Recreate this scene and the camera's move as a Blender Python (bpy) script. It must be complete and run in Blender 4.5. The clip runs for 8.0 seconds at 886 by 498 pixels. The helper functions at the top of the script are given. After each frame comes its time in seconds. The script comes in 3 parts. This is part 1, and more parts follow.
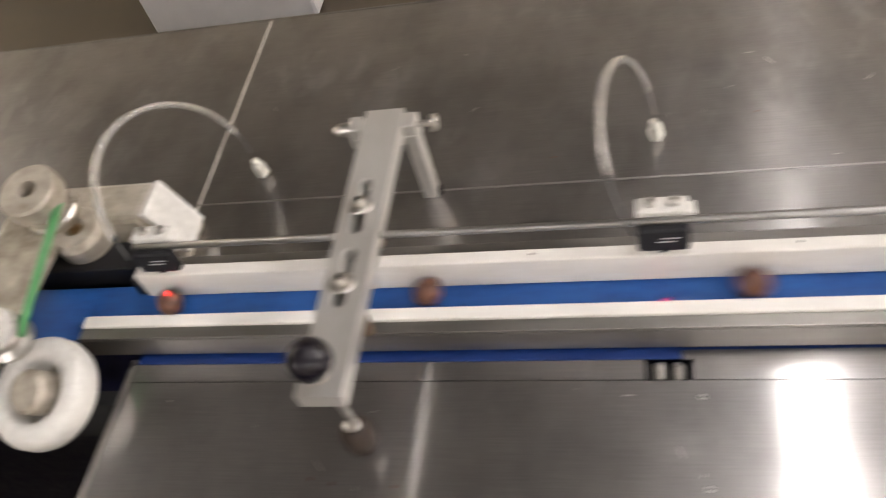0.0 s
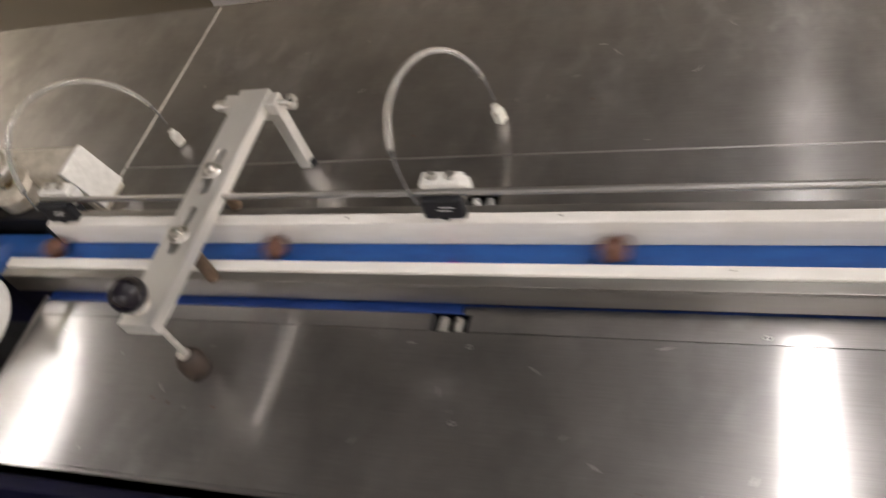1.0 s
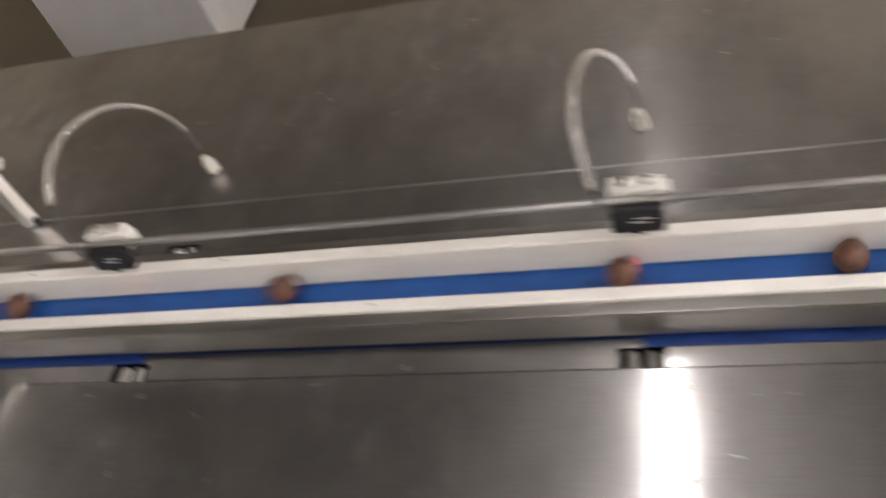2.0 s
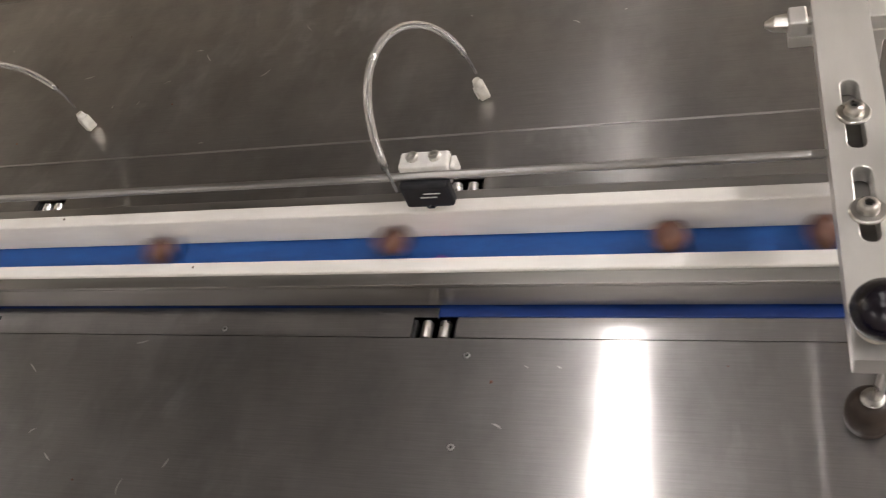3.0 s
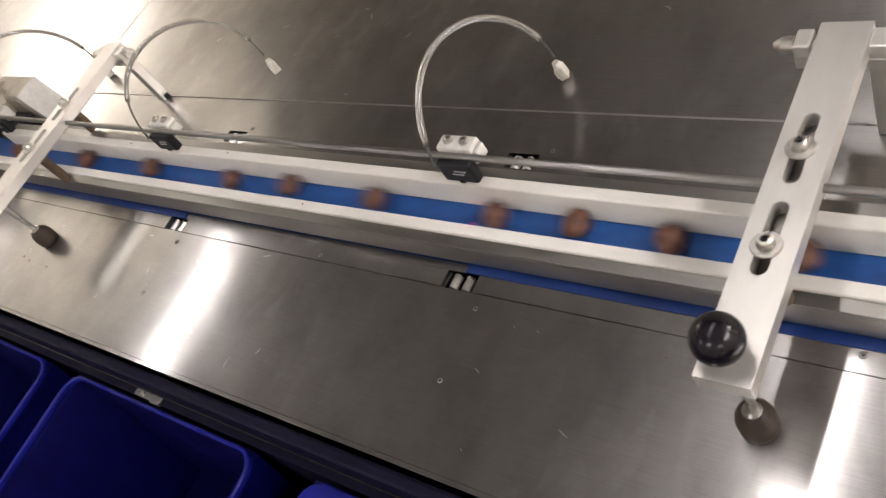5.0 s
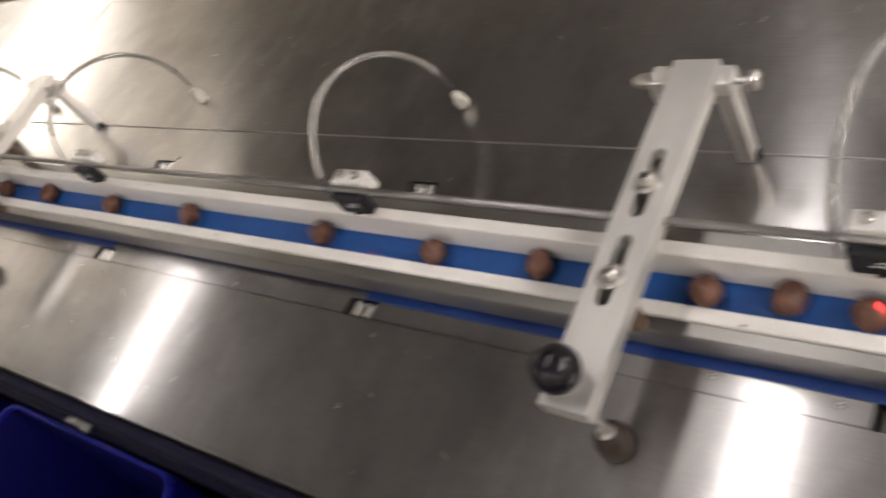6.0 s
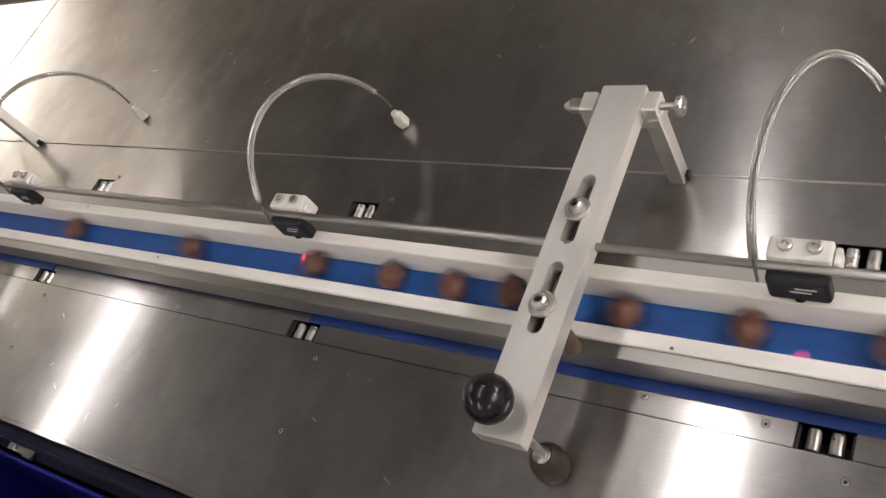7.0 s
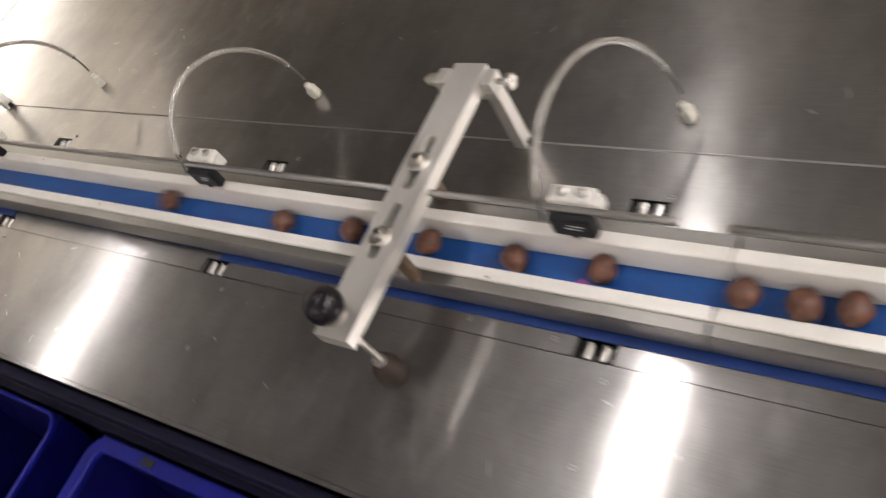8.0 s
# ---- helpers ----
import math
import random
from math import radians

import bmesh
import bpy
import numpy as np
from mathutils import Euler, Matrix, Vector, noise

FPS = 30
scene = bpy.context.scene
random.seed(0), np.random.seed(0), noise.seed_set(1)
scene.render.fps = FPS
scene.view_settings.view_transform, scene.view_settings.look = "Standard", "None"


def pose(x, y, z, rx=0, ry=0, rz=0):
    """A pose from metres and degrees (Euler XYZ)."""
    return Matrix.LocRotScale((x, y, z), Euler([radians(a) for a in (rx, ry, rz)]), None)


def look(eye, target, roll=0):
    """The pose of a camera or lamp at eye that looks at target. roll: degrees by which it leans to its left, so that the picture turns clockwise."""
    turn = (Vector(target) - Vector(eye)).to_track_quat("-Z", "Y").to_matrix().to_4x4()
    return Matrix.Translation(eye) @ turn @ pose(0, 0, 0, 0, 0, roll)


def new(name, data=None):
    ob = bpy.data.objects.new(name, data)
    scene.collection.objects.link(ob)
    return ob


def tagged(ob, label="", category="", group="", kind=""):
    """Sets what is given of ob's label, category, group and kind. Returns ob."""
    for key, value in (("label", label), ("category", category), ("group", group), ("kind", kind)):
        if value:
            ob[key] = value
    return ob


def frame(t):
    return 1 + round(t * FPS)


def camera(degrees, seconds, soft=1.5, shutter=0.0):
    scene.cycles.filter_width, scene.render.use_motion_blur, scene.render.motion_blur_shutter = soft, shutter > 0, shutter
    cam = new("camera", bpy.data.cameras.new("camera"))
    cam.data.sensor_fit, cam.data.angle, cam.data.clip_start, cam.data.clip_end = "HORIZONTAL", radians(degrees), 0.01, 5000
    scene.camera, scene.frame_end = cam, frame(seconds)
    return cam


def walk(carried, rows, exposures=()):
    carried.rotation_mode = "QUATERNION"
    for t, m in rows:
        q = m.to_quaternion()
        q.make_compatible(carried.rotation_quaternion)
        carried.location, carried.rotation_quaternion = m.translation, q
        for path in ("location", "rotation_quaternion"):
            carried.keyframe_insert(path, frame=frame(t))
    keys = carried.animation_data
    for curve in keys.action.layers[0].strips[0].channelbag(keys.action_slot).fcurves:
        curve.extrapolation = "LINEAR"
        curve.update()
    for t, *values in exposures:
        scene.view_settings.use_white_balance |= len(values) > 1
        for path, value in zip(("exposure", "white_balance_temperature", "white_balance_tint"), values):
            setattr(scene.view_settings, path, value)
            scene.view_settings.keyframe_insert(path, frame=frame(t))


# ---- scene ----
cam = camera(55.6, 8.0, soft=1.25, shutter=0.8)
PATH = [
    (0, (-0.638, -0.311, 0.503), (-1.132, 0.906, -1.005), -19.6),
    (0.2, (-0.581, -0.306, 0.497), (-1.107, 0.914, -1.0), -20.5),
    (0.5, (-0.529, -0.305, 0.5), (-1.061, 0.911, -1.002), -20.8),
    (0.7, (-0.497, -0.316, 0.505), (-1.089, 0.888, -0.982), -22.3),
    (1, (-0.41, -0.338, 0.51), (-1.125, 0.799, -0.968), -24.6),
    (1.2, (-0.38, -0.331, 0.511), (-1.102, 0.786, -0.981), -24.7),
    (1.5, (-0.343, -0.315, 0.498), (-0.99, 0.873, -0.975), -23.6),
    (1.8, (-0.276, -0.318, 0.463), (-0.883, 0.961, -0.95), -23.1),
    (2, (-0.21, -0.315, 0.46), (-0.795, 0.943, -0.981), -22.6),
    (2.2, (-0.161, -0.31, 0.465), (-0.756, 0.897, -1.015), -22.8),
    (3.3, (-0.047, -0.281, 0.444), (-0.743, 0.828, -1.068), -26.1),
    (3.5, (-0.031, -0.278, 0.446), (-0.8, 0.789, -1.061), -27.6),
    (4, (0.035, -0.263, 0.462), (-0.999, 0.599, -1.017), -34.8),
    (4.2, (0.059, -0.258, 0.464), (-1.021, 0.562, -1.005), -36.2),
    (5.3, (0.164, -0.24, 0.489), (-1.089, 0.48, -0.894), -40.3),
    (5.5, (0.174, -0.236, 0.487), (-1.081, 0.486, -0.892), -40.4),
    (6, (0.214, -0.207, 0.482), (-0.99, 0.541, -0.929), -40.5),
    (6.2, (0.227, -0.195, 0.479), (-0.908, 0.585, -0.971), -39.1),
    (6.5, (0.231, -0.19, 0.48), (-0.867, 0.587, -1.0), -39.7),
    (7, (0.227, -0.186, 0.49), (-0.898, 0.591, -0.97), -39.7),
    (7.2, (0.244, -0.189, 0.491), (-0.882, 0.594, -0.965), -39.3),
    (7.5, (0.283, -0.195, 0.495), (-0.825, 0.576, -0.982), -38.6),
    (7.7, (0.308, -0.211, 0.502), (-0.79, 0.573, -0.974), -37.5),
    (8, (0.382, -0.221, 0.51), (-0.744, 0.538, -0.957), -38.1),
]
EXPOSURE = 0.17
walk(cam, [(t, look(eye, target, roll)) for t, eye, target, roll in PATH], [(0.0, EXPOSURE + 0.66), (0.5, EXPOSURE + 0.36), (1.8, EXPOSURE + 0.26), (2.2, EXPOSURE + 0.12), (4.0, EXPOSURE + 0.13), (5.3, EXPOSURE + 0.07), (6.2, EXPOSURE - 0.14), (8.0, EXPOSURE - 0.10)])

# ---------------------------------------------------------------- world and lamps
world = bpy.data.worlds.new("hall")
scene.world = world
world.use_nodes = True
world.node_tree.nodes["Background"].inputs[0].default_value = (0.30, 0.27, 0.24, 1)
world.node_tree.nodes["Background"].inputs[1].default_value = 0.12

FLOOR_Z, CEILING_Z, LAMP_Z = -0.90, 1.90, 1.42
# Lamps at x 1.75 and y -2.3 are added fill; the rest follow reflections.
LAMPS = [(-4.6, 0.05, 1.3, 0.05), (-2.55, 0.05, 1.3, 0.009), (-0.31, 0.12, 1.44, 0.080), (1.75, 0.05, 1.3, 0.35), (1.75, 1.6, 1.0, 0.35)] + [(x, -2.3, 1.30, 0.17) for x in (-2.45, -0.31, 1.75)] + [(-5.00, 1.80, 1.2, 0.60)]
LAMP_POWER, TUBE_POWER, WARM_POWER = 25.0, 15.0, 9.0


# ---------------------------------------------------------------- materials
def base_material(name):
    m = bpy.data.materials.new(name)
    m.use_nodes = True
    nodes, links = m.node_tree.nodes, m.node_tree.links
    return m, nodes, links, nodes["Principled BSDF"]


def mapped_noise(nodes, links, scale, size, detail=4.0, rough=0.55):
    """Noise in object coordinates, stretched by scale."""
    co = nodes.new("ShaderNodeTexCoord")
    mp = nodes.new("ShaderNodeMapping")
    mp.inputs["Scale"].default_value = scale
    links.new(co.outputs["Object"], mp.inputs["Vector"])
    tex = nodes.new("ShaderNodeTexNoise")
    tex.inputs["Scale"].default_value = size
    tex.inputs["Detail"].default_value = detail
    tex.inputs["Roughness"].default_value = rough
    links.new(mp.outputs["Vector"], tex.inputs["Vector"])
    return tex


def ramp(nodes, links, source, stops):
    r = nodes.new("ShaderNodeValToRGB")
    while len(r.color_ramp.elements) < len(stops):
        r.color_ramp.elements.new(0.5)
    for e, (at, c) in zip(r.color_ramp.elements, stops):
        e.position = at
        e.color = (*c, 1) if len(c) == 3 else c
    links.new(source, r.inputs["Fac"])
    return r


def bumped(nodes, links, bsdf, height, strength, distance=0.001):
    b = nodes.new("ShaderNodeBump")
    b.inputs["Strength"].default_value = strength
    b.inputs["Distance"].default_value = distance
    links.new(height, b.inputs["Height"])
    links.new(b.outputs["Normal"], bsdf.inputs["Normal"])


def surface(name, dark, light, rough=(0.4, 0.6), metal=0.0, size=60.0, scale=(1, 1, 1), bump=0.1, spec=0.5):
    """A plain material with colour and gloss that vary at two scales."""
    m, nodes, links, bsdf = base_material(name)
    fine = mapped_noise(nodes, links, scale, size, 6)
    wide = mapped_noise(nodes, links, (1, 1, 1), size * 0.14, 3)
    mix = nodes.new("ShaderNodeMath")
    mix.operation = "MULTIPLY_ADD"
    links.new(fine.outputs["Fac"], mix.inputs[0])
    mix.inputs[1].default_value = 0.55
    half = nodes.new("ShaderNodeMath")
    half.operation = "MULTIPLY"
    links.new(wide.outputs["Fac"], half.inputs[0])
    half.inputs[1].default_value = 0.45
    links.new(half.outputs[0], mix.inputs[2])
    colour = ramp(nodes, links, mix.outputs[0], [(0.36, dark), (0.64, light)])
    links.new(colour.outputs["Color"], bsdf.inputs["Base Color"])
    gloss = ramp(nodes, links, mix.outputs[0], [(0.36, (rough[0],) * 3), (0.64, (rough[1],) * 3)])
    links.new(gloss.outputs["Color"], bsdf.inputs["Roughness"])
    bsdf.inputs["Metallic"].default_value = metal
    bsdf.inputs["Specular IOR Level"].default_value = spec
    if bump:
        bumped(nodes, links, bsdf, fine.outputs["Fac"], bump)
    return m


def brushed_steel(name, dark, light, rough, aniso, smudge):
    """Sheet steel brushed along x, with clouded stains and patches of pale wipe marks."""
    m, nodes, links, bsdf = base_material(name)
    grain = mapped_noise(nodes, links, (1.2, 60, 60), 22, 5, 0.6)
    cloud = mapped_noise(nodes, links, (1.5, 1, 1), 9, 6, 0.6)
    spots = mapped_noise(nodes, links, (1, 1, 1), 22, 5, 0.6)
    patch = mapped_noise(nodes, links, (1, 1, 1), 5.5, 3, 0.5)
    marks = mapped_noise(nodes, links, (1.9, 1.0, 1), 20, 4, 0.5)
    marks.inputs["Distortion"].default_value = 0.5
    colour = ramp(nodes, links, grain.outputs["Fac"], [(0.3, dark), (0.7, light)])
    tint = nodes.new("ShaderNodeMixRGB")
    tint.blend_type = "MULTIPLY"
    tint.inputs["Fac"].default_value = smudge
    wear = ramp(nodes, links, cloud.outputs["Fac"], [(0.34, (0.62, 0.62, 0.63)), (0.52, (0.86, 0.86, 0.86)), (0.70, (1, 1, 1))])
    links.new(colour.outputs["Color"], tint.inputs[1])
    links.new(wear.outputs["Color"], tint.inputs[2])
    # wipe marks: thin curved films that scatter the light, gathered in patches
    where = ramp(nodes, links, patch.outputs["Fac"], [(0.46, (0.06, 0.06, 0.06)), (0.68, (1, 1, 1))])
    ridge = ramp(nodes, links, marks.outputs["Fac"], [(0.50, (0, 0, 0)), (0.66, (1, 1, 1))])
    wiped = nodes.new("ShaderNodeMath")
    wiped.operation = "MULTIPLY"
    links.new(where.outputs["Color"], wiped.inputs[0])
    links.new(ridge.outputs["Color"], wiped.inputs[1])
    links.new(tint.outputs["Color"], bsdf.inputs["Base Color"])
    haze = ramp(nodes, links, spots.outputs["Fac"], [(0.32, (rough - 0.025,) * 3), (0.68, (rough + 0.045,) * 3)])
    blur = nodes.new("ShaderNodeMath")
    blur.operation = "MULTIPLY_ADD"
    blur.inputs[1].default_value = 0.02
    links.new(wiped.outputs[0], blur.inputs[0])
    links.new(haze.outputs["Color"], blur.inputs[2])
    links.new(blur.outputs[0], bsdf.inputs["Roughness"])
    film = nodes.new("ShaderNodeMath")
    film.operation = "MULTIPLY_ADD"
    film.inputs[1].default_value = -0.14
    film.inputs[2].default_value = 0.97
    links.new(wiped.outputs[0], film.inputs[0])
    links.new(film.outputs[0], bsdf.inputs["Metallic"])
    bsdf.inputs["Anisotropic"].default_value = aniso
    along = nodes.new("ShaderNodeCombineXYZ")
    along.inputs[1].default_value = 1.0
    links.new(along.outputs[0], bsdf.inputs["Tangent"])
    # fine scratches, too small to tell apart, throw a broad halo round each highlight
    halo = nodes.new("ShaderNodeBsdfPrincipled")
    links.new(tint.outputs["Color"], halo.inputs["Base Color"])
    halo.inputs["Metallic"].default_value = 0.97
    halo.inputs["Roughness"].default_value = 0.36
    halo.inputs["Anisotropic"].default_value = 0.5
    links.new(along.outputs[0], halo.inputs["Tangent"])
    both = nodes.new("ShaderNodeMixShader")
    both.inputs[0].default_value = 0.31
    links.new(bsdf.outputs[0], both.inputs[1])
    links.new(halo.outputs[0], both.inputs[2])
    links.new(both.outputs[0], nodes["Material Output"].inputs["Surface"])
    return m


STEEL = brushed_steel("brushed_steel", (0.50, 0.483, 0.47), (0.60, 0.58, 0.565), 0.165, 0.95, 0.75)
BAR = surface("satin_aluminium", (0.60, 0.58, 0.545), (0.72, 0.70, 0.665), (0.30, 0.42), 0.72, 55, (1, 0.25, 1), 0.03)
BOLT = surface("bolt_steel", (0.42, 0.40, 0.37), (0.60, 0.58, 0.54), (0.24, 0.38), 1.0, 160, (1, 1, 1), 0)
ROD = surface("ground_rod", (0.27, 0.26, 0.25), (0.36, 0.35, 0.34), (0.34, 0.44), 1.0, 120, (0.1, 1, 1), 0)
ANGLE = surface("angle_steel", (0.26, 0.245, 0.23), (0.36, 0.345, 0.325), (0.28, 0.42), 0.92, 60, (0.15, 1, 1), 0)
WHITE = surface("white_plastic", (0.64, 0.61, 0.565), (0.76, 0.735, 0.695), (0.42, 0.55), 0.0, 70, (0.3, 1, 1), 0.12)
CLAMP = surface("clamp_plastic", (0.52, 0.505, 0.475), (0.66, 0.645, 0.61), (0.40, 0.55), 0.0, 160, (1, 1, 1), 0.1)
BELT = surface("blue_belt", (0.006, 0.058, 0.24), (0.013, 0.095, 0.34), (0.5, 0.65), 0.0, 110, (0.4, 1, 1), 0.2)
# Belt blue halved: the dimness under the rail is put into the colour.
STRIP_DIM = surface("blue_strip_dimmed", (0.004, 0.022, 0.12), (0.007, 0.036, 0.18), (0.42, 0.55), 0.0, 110, (0.4, 1, 1), 0.1)
BLACK = surface("black_plastic", (0.006, 0.006, 0.008), (0.014, 0.014, 0.016), (0.42, 0.55), 0.0, 160, (1, 1, 1), 0.06, 0.25)
KNOB = surface("polished_black", (0.006, 0.005, 0.007), (0.012, 0.010, 0.014), (0.16, 0.24), 0.0, 120, (1, 1, 1), 0.02, 0.3)
RUBBER = surface("brown_rubber", (0.018, 0.012, 0.009), (0.036, 0.024, 0.017), (0.4, 0.6), 0.0, 200, (1, 1, 1), 0.2, 0.3)
CABLE = surface("dark_cable", (0.05, 0.05, 0.05), (0.10, 0.10, 0.10), (0.35, 0.5), 0.0, 200, (1, 1, 1), 0.05)
# Near-black for wells, sockets and undersides; their shade is in the colour.
VOID = surface("dark_cavity", (0.008, 0.008, 0.008), (0.02, 0.02, 0.02), (0.6, 0.8), 0.0, 80, (1, 1, 1), 0.1)
FRAME = surface("navy_frame", (0.0018, 0.0018, 0.012), (0.0038, 0.0038, 0.022), (0.5, 0.65), 0.0, 60, (1, 1, 1), 0.08, 0.2)
# One blue plastic: the tub's shade and the rim's light are in these colours.
BIN_SHADED = surface("blue_bin", (0.0005, 0.0003, 0.034), (0.0009, 0.0007, 0.070), (0.4, 0.55), 0.0, 40, (1, 1, 1), 0.05, 0.2)
BIN_RIM_LIT = surface("blue_rim_lit", (0.0030, 0.0045, 0.14), (0.0050, 0.0075, 0.21), (0.4, 0.55), 0.0, 40, (1, 1, 1), 0.05, 0.25)
NUT = surface("roasted_shell", (0.030, 0.012, 0.008), (0.20, 0.080, 0.046), (0.42, 0.62), 0.0, 130, (1, 1, 1), 0.5)
GREEN = surface("green_cord", (0.06, 0.30, 0.09), (0.12, 0.44, 0.16), (0.3, 0.4), 0.0, 90, (1, 1, 1), 0.05)
_b = GREEN.node_tree.nodes["Principled BSDF"]
_b.inputs["Transmission Weight"].default_value = 0.45
CAST = surface("cast_alloy", (0.26, 0.225, 0.175), (0.54, 0.495, 0.42), (0.38, 0.55), 0.45, 70, (1, 1, 1), 0.2)
BRASS = surface("brassy_steel", (0.20, 0.13, 0.06), (0.38, 0.27, 0.14), (0.3, 0.45), 0.9, 140, (1, 1, 1), 0.1)
CONCRETE = surface("brown_floor", (0.055, 0.042, 0.028), (0.10, 0.080, 0.055), (0.45, 0.65), 0.0, 6, (1, 1, 1), 0.1)
WALL = surface("cream_wall", (0.62, 0.56, 0.46), (0.72, 0.66, 0.56), (0.6, 0.8), 0.0, 5, (1, 1, 1), 0.1)
CEILING = surface("dim_ceiling", (0.088, 0.081, 0.076), (0.115, 0.107, 0.100), (0.7, 0.9), 0.0, 5, (1, 1, 1), 0.1)
CABINET = surface("white_enamel", (0.62, 0.61, 0.62), (0.72, 0.71, 0.72), (0.3, 0.4), 0.0, 8, (1, 1, 1), 0.02)
ROLLER = surface("pale_roller", (0.46, 0.45, 0.44), (0.60, 0.59, 0.57), (0.20, 0.32), 0.65, 90, (1, 1, 1), 0)
GRIME = surface("brown_grime", (0.05, 0.030, 0.018), (0.15, 0.10, 0.062), (0.5, 0.7), 0.0, 180, (1, 1, 1), 0.1)
INK = surface("pale_print", (0.55, 0.55, 0.55), (0.65, 0.65, 0.65), (0.5, 0.6), 0.0, 100, (1, 1, 1), 0)

SCUFF = surface("dull_scuff", (0.30, 0.29, 0.28), (0.38, 0.37, 0.36), (0.30, 0.42), 0.97, 300, (1, 1, 1), 0)

SLEEVE, _n, _l, _b = base_material("clear_sleeve")
_b.inputs["Base Color"].default_value = (0.97, 0.96, 0.94, 1)
_b.inputs["Roughness"].default_value = 0.05
_b.inputs["IOR"].default_value = 1.46
_b.inputs["Transmission Weight"].default_value = 0.93
_b.inputs["Coat Weight"].default_value = 0.6
_b.inputs["Coat Roughness"].default_value = 0.05
PLUG, _n, _l, _b = base_material("milky_plug")
_t = mapped_noise(_n, _l, (1, 1, 1), 160, 4)
_l.new(ramp(_n, _l, _t.outputs["Fac"], [(0.35, (0.56, 0.54, 0.47)), (0.65, (0.78, 0.76, 0.69))]).outputs["Color"], _b.inputs["Base Color"])
_b.inputs["Roughness"].default_value = 0.35
_b.inputs["Transmission Weight"].default_value = 0.30
_b.inputs["IOR"].default_value = 1.45


# ---------------------------------------------------------------- mesh tools
def part(name, bm, material, parent=None, label="", smooth=False):
    mesh = bpy.data.meshes.new(name)
    if smooth:
        for face in bm.faces:
            face.smooth = True
    bm.to_mesh(mesh)
    bm.free()
    mesh.materials.append(material)
    ob = new(name, mesh)
    ob.parent = parent
    if label:
        ob["label"] = label
    return ob


def thing(name, label, category, group="", at=(0, 0, 0), kind=""):
    ob = new(name)
    ob.empty_display_size = 0.02
    ob.location = at
    return tagged(ob, label, category, group, kind)


def box(x0, x1, y0, y1, z0, z1, bevel=0.0, bm=None, segments=2):
    own = bm is None
    bm = bm or bmesh.new()
    m = Matrix.LocRotScale(((x0 + x1) / 2, (y0 + y1) / 2, (z0 + z1) / 2), None, (x1 - x0, y1 - y0, z1 - z0))
    bmesh.ops.create_cube(bm, size=1.0, matrix=m)
    if bevel and own:
        bmesh.ops.bevel(bm, geom=bm.edges[:], offset=bevel, segments=segments, affect="EDGES", profile=0.5)
    return bm


def turned(profile, a, b, segments=24, bm=None):
    """A body of revolution about the line a-b; profile: rows of (fraction along, radius)."""
    bm = bm or bmesh.new()
    a, b = Vector(a), Vector(b)
    turn = (b - a).to_track_quat("Z", "Y").to_matrix()
    rings = []
    for f, r in profile:
        c = a.lerp(b, f)
        if r <= 1e-6:
            rings.append([bm.verts.new(c)])
        else:
            rings.append([bm.verts.new(c + turn @ Vector((r * math.cos(k * math.tau / segments), r * math.sin(k * math.tau / segments), 0))) for k in range(segments)])
    for lo, hi in zip(rings, rings[1:]):
        for k in range(segments):
            j = (k + 1) % segments
            if len(lo) == 1 and len(hi) > 1:
                bm.faces.new((lo[0], hi[j], hi[k]))
            elif len(hi) == 1 and len(lo) > 1:
                bm.faces.new((lo[k], lo[j], hi[0]))
            elif len(lo) > 1:
                bm.faces.new((lo[k], lo[j], hi[j], hi[k]))
    return bm


def rod(a, b, r, segments=16, edge=0.0, bm=None):
    length = (Vector(b) - Vector(a)).length
    e = min(0.3, (edge or r * 0.15) / length)
    return turned([(0, 0), (0, r * 0.85), (e, r), (1 - e, r), (1, r * 0.85), (1, 0)], a, b, segments, bm)


def swept(points, r, segments=12, bore=0.0):
    """A round cord along points, or a tube with a bore."""
    bm = bmesh.new()
    points = [Vector(p) for p in points]
    rings, side = [], Vector((1, 0, 0))
    for i, p in enumerate(points):
        d = (points[min(i + 1, len(points) - 1)] - points[max(i - 1, 0)]).normalized()
        side = (side - d * side.dot(d)).normalized()
        up = d.cross(side)
        rings.append([bm.verts.new(p + r * (side * math.cos(k * math.tau / segments) + up * math.sin(k * math.tau / segments))) for k in range(segments)])
    for lo, hi in zip(rings, rings[1:]):
        for k in range(segments):
            j = (k + 1) % segments
            bm.faces.new((lo[k], lo[j], hi[j], hi[k]))
    if bore:
        inner = []
        for ring, p in zip(rings, points):
            inner.append([bm.verts.new(p + (v.co - p) * (bore / r)) for v in ring])
        for lo, hi in zip(inner, inner[1:]):
            for k in range(segments):
                j = (k + 1) % segments
                bm.faces.new((lo[j], lo[k], hi[k], hi[j]))
        for a, b in ((rings[0], inner[0]), (inner[-1], rings[-1])):
            for k in range(segments):
                j = (k + 1) % segments
                bm.faces.new((a[j], a[k], b[k], b[j]))
        return bm
    bm.faces.new(rings[0][::-1])
    bm.faces.new(rings[-1])
    return bm


def bezier(p0, p1, p2, p3, n=40):
    p0, p1, p2, p3 = map(Vector, (p0, p1, p2, p3))
    rows = []
    for i in range(n + 1):
        u = i / n
        rows.append((1 - u) ** 3 * p0 + 3 * (1 - u) ** 2 * u * p1 + 3 * (1 - u) * u * u * p2 + u ** 3 * p3)
    return rows


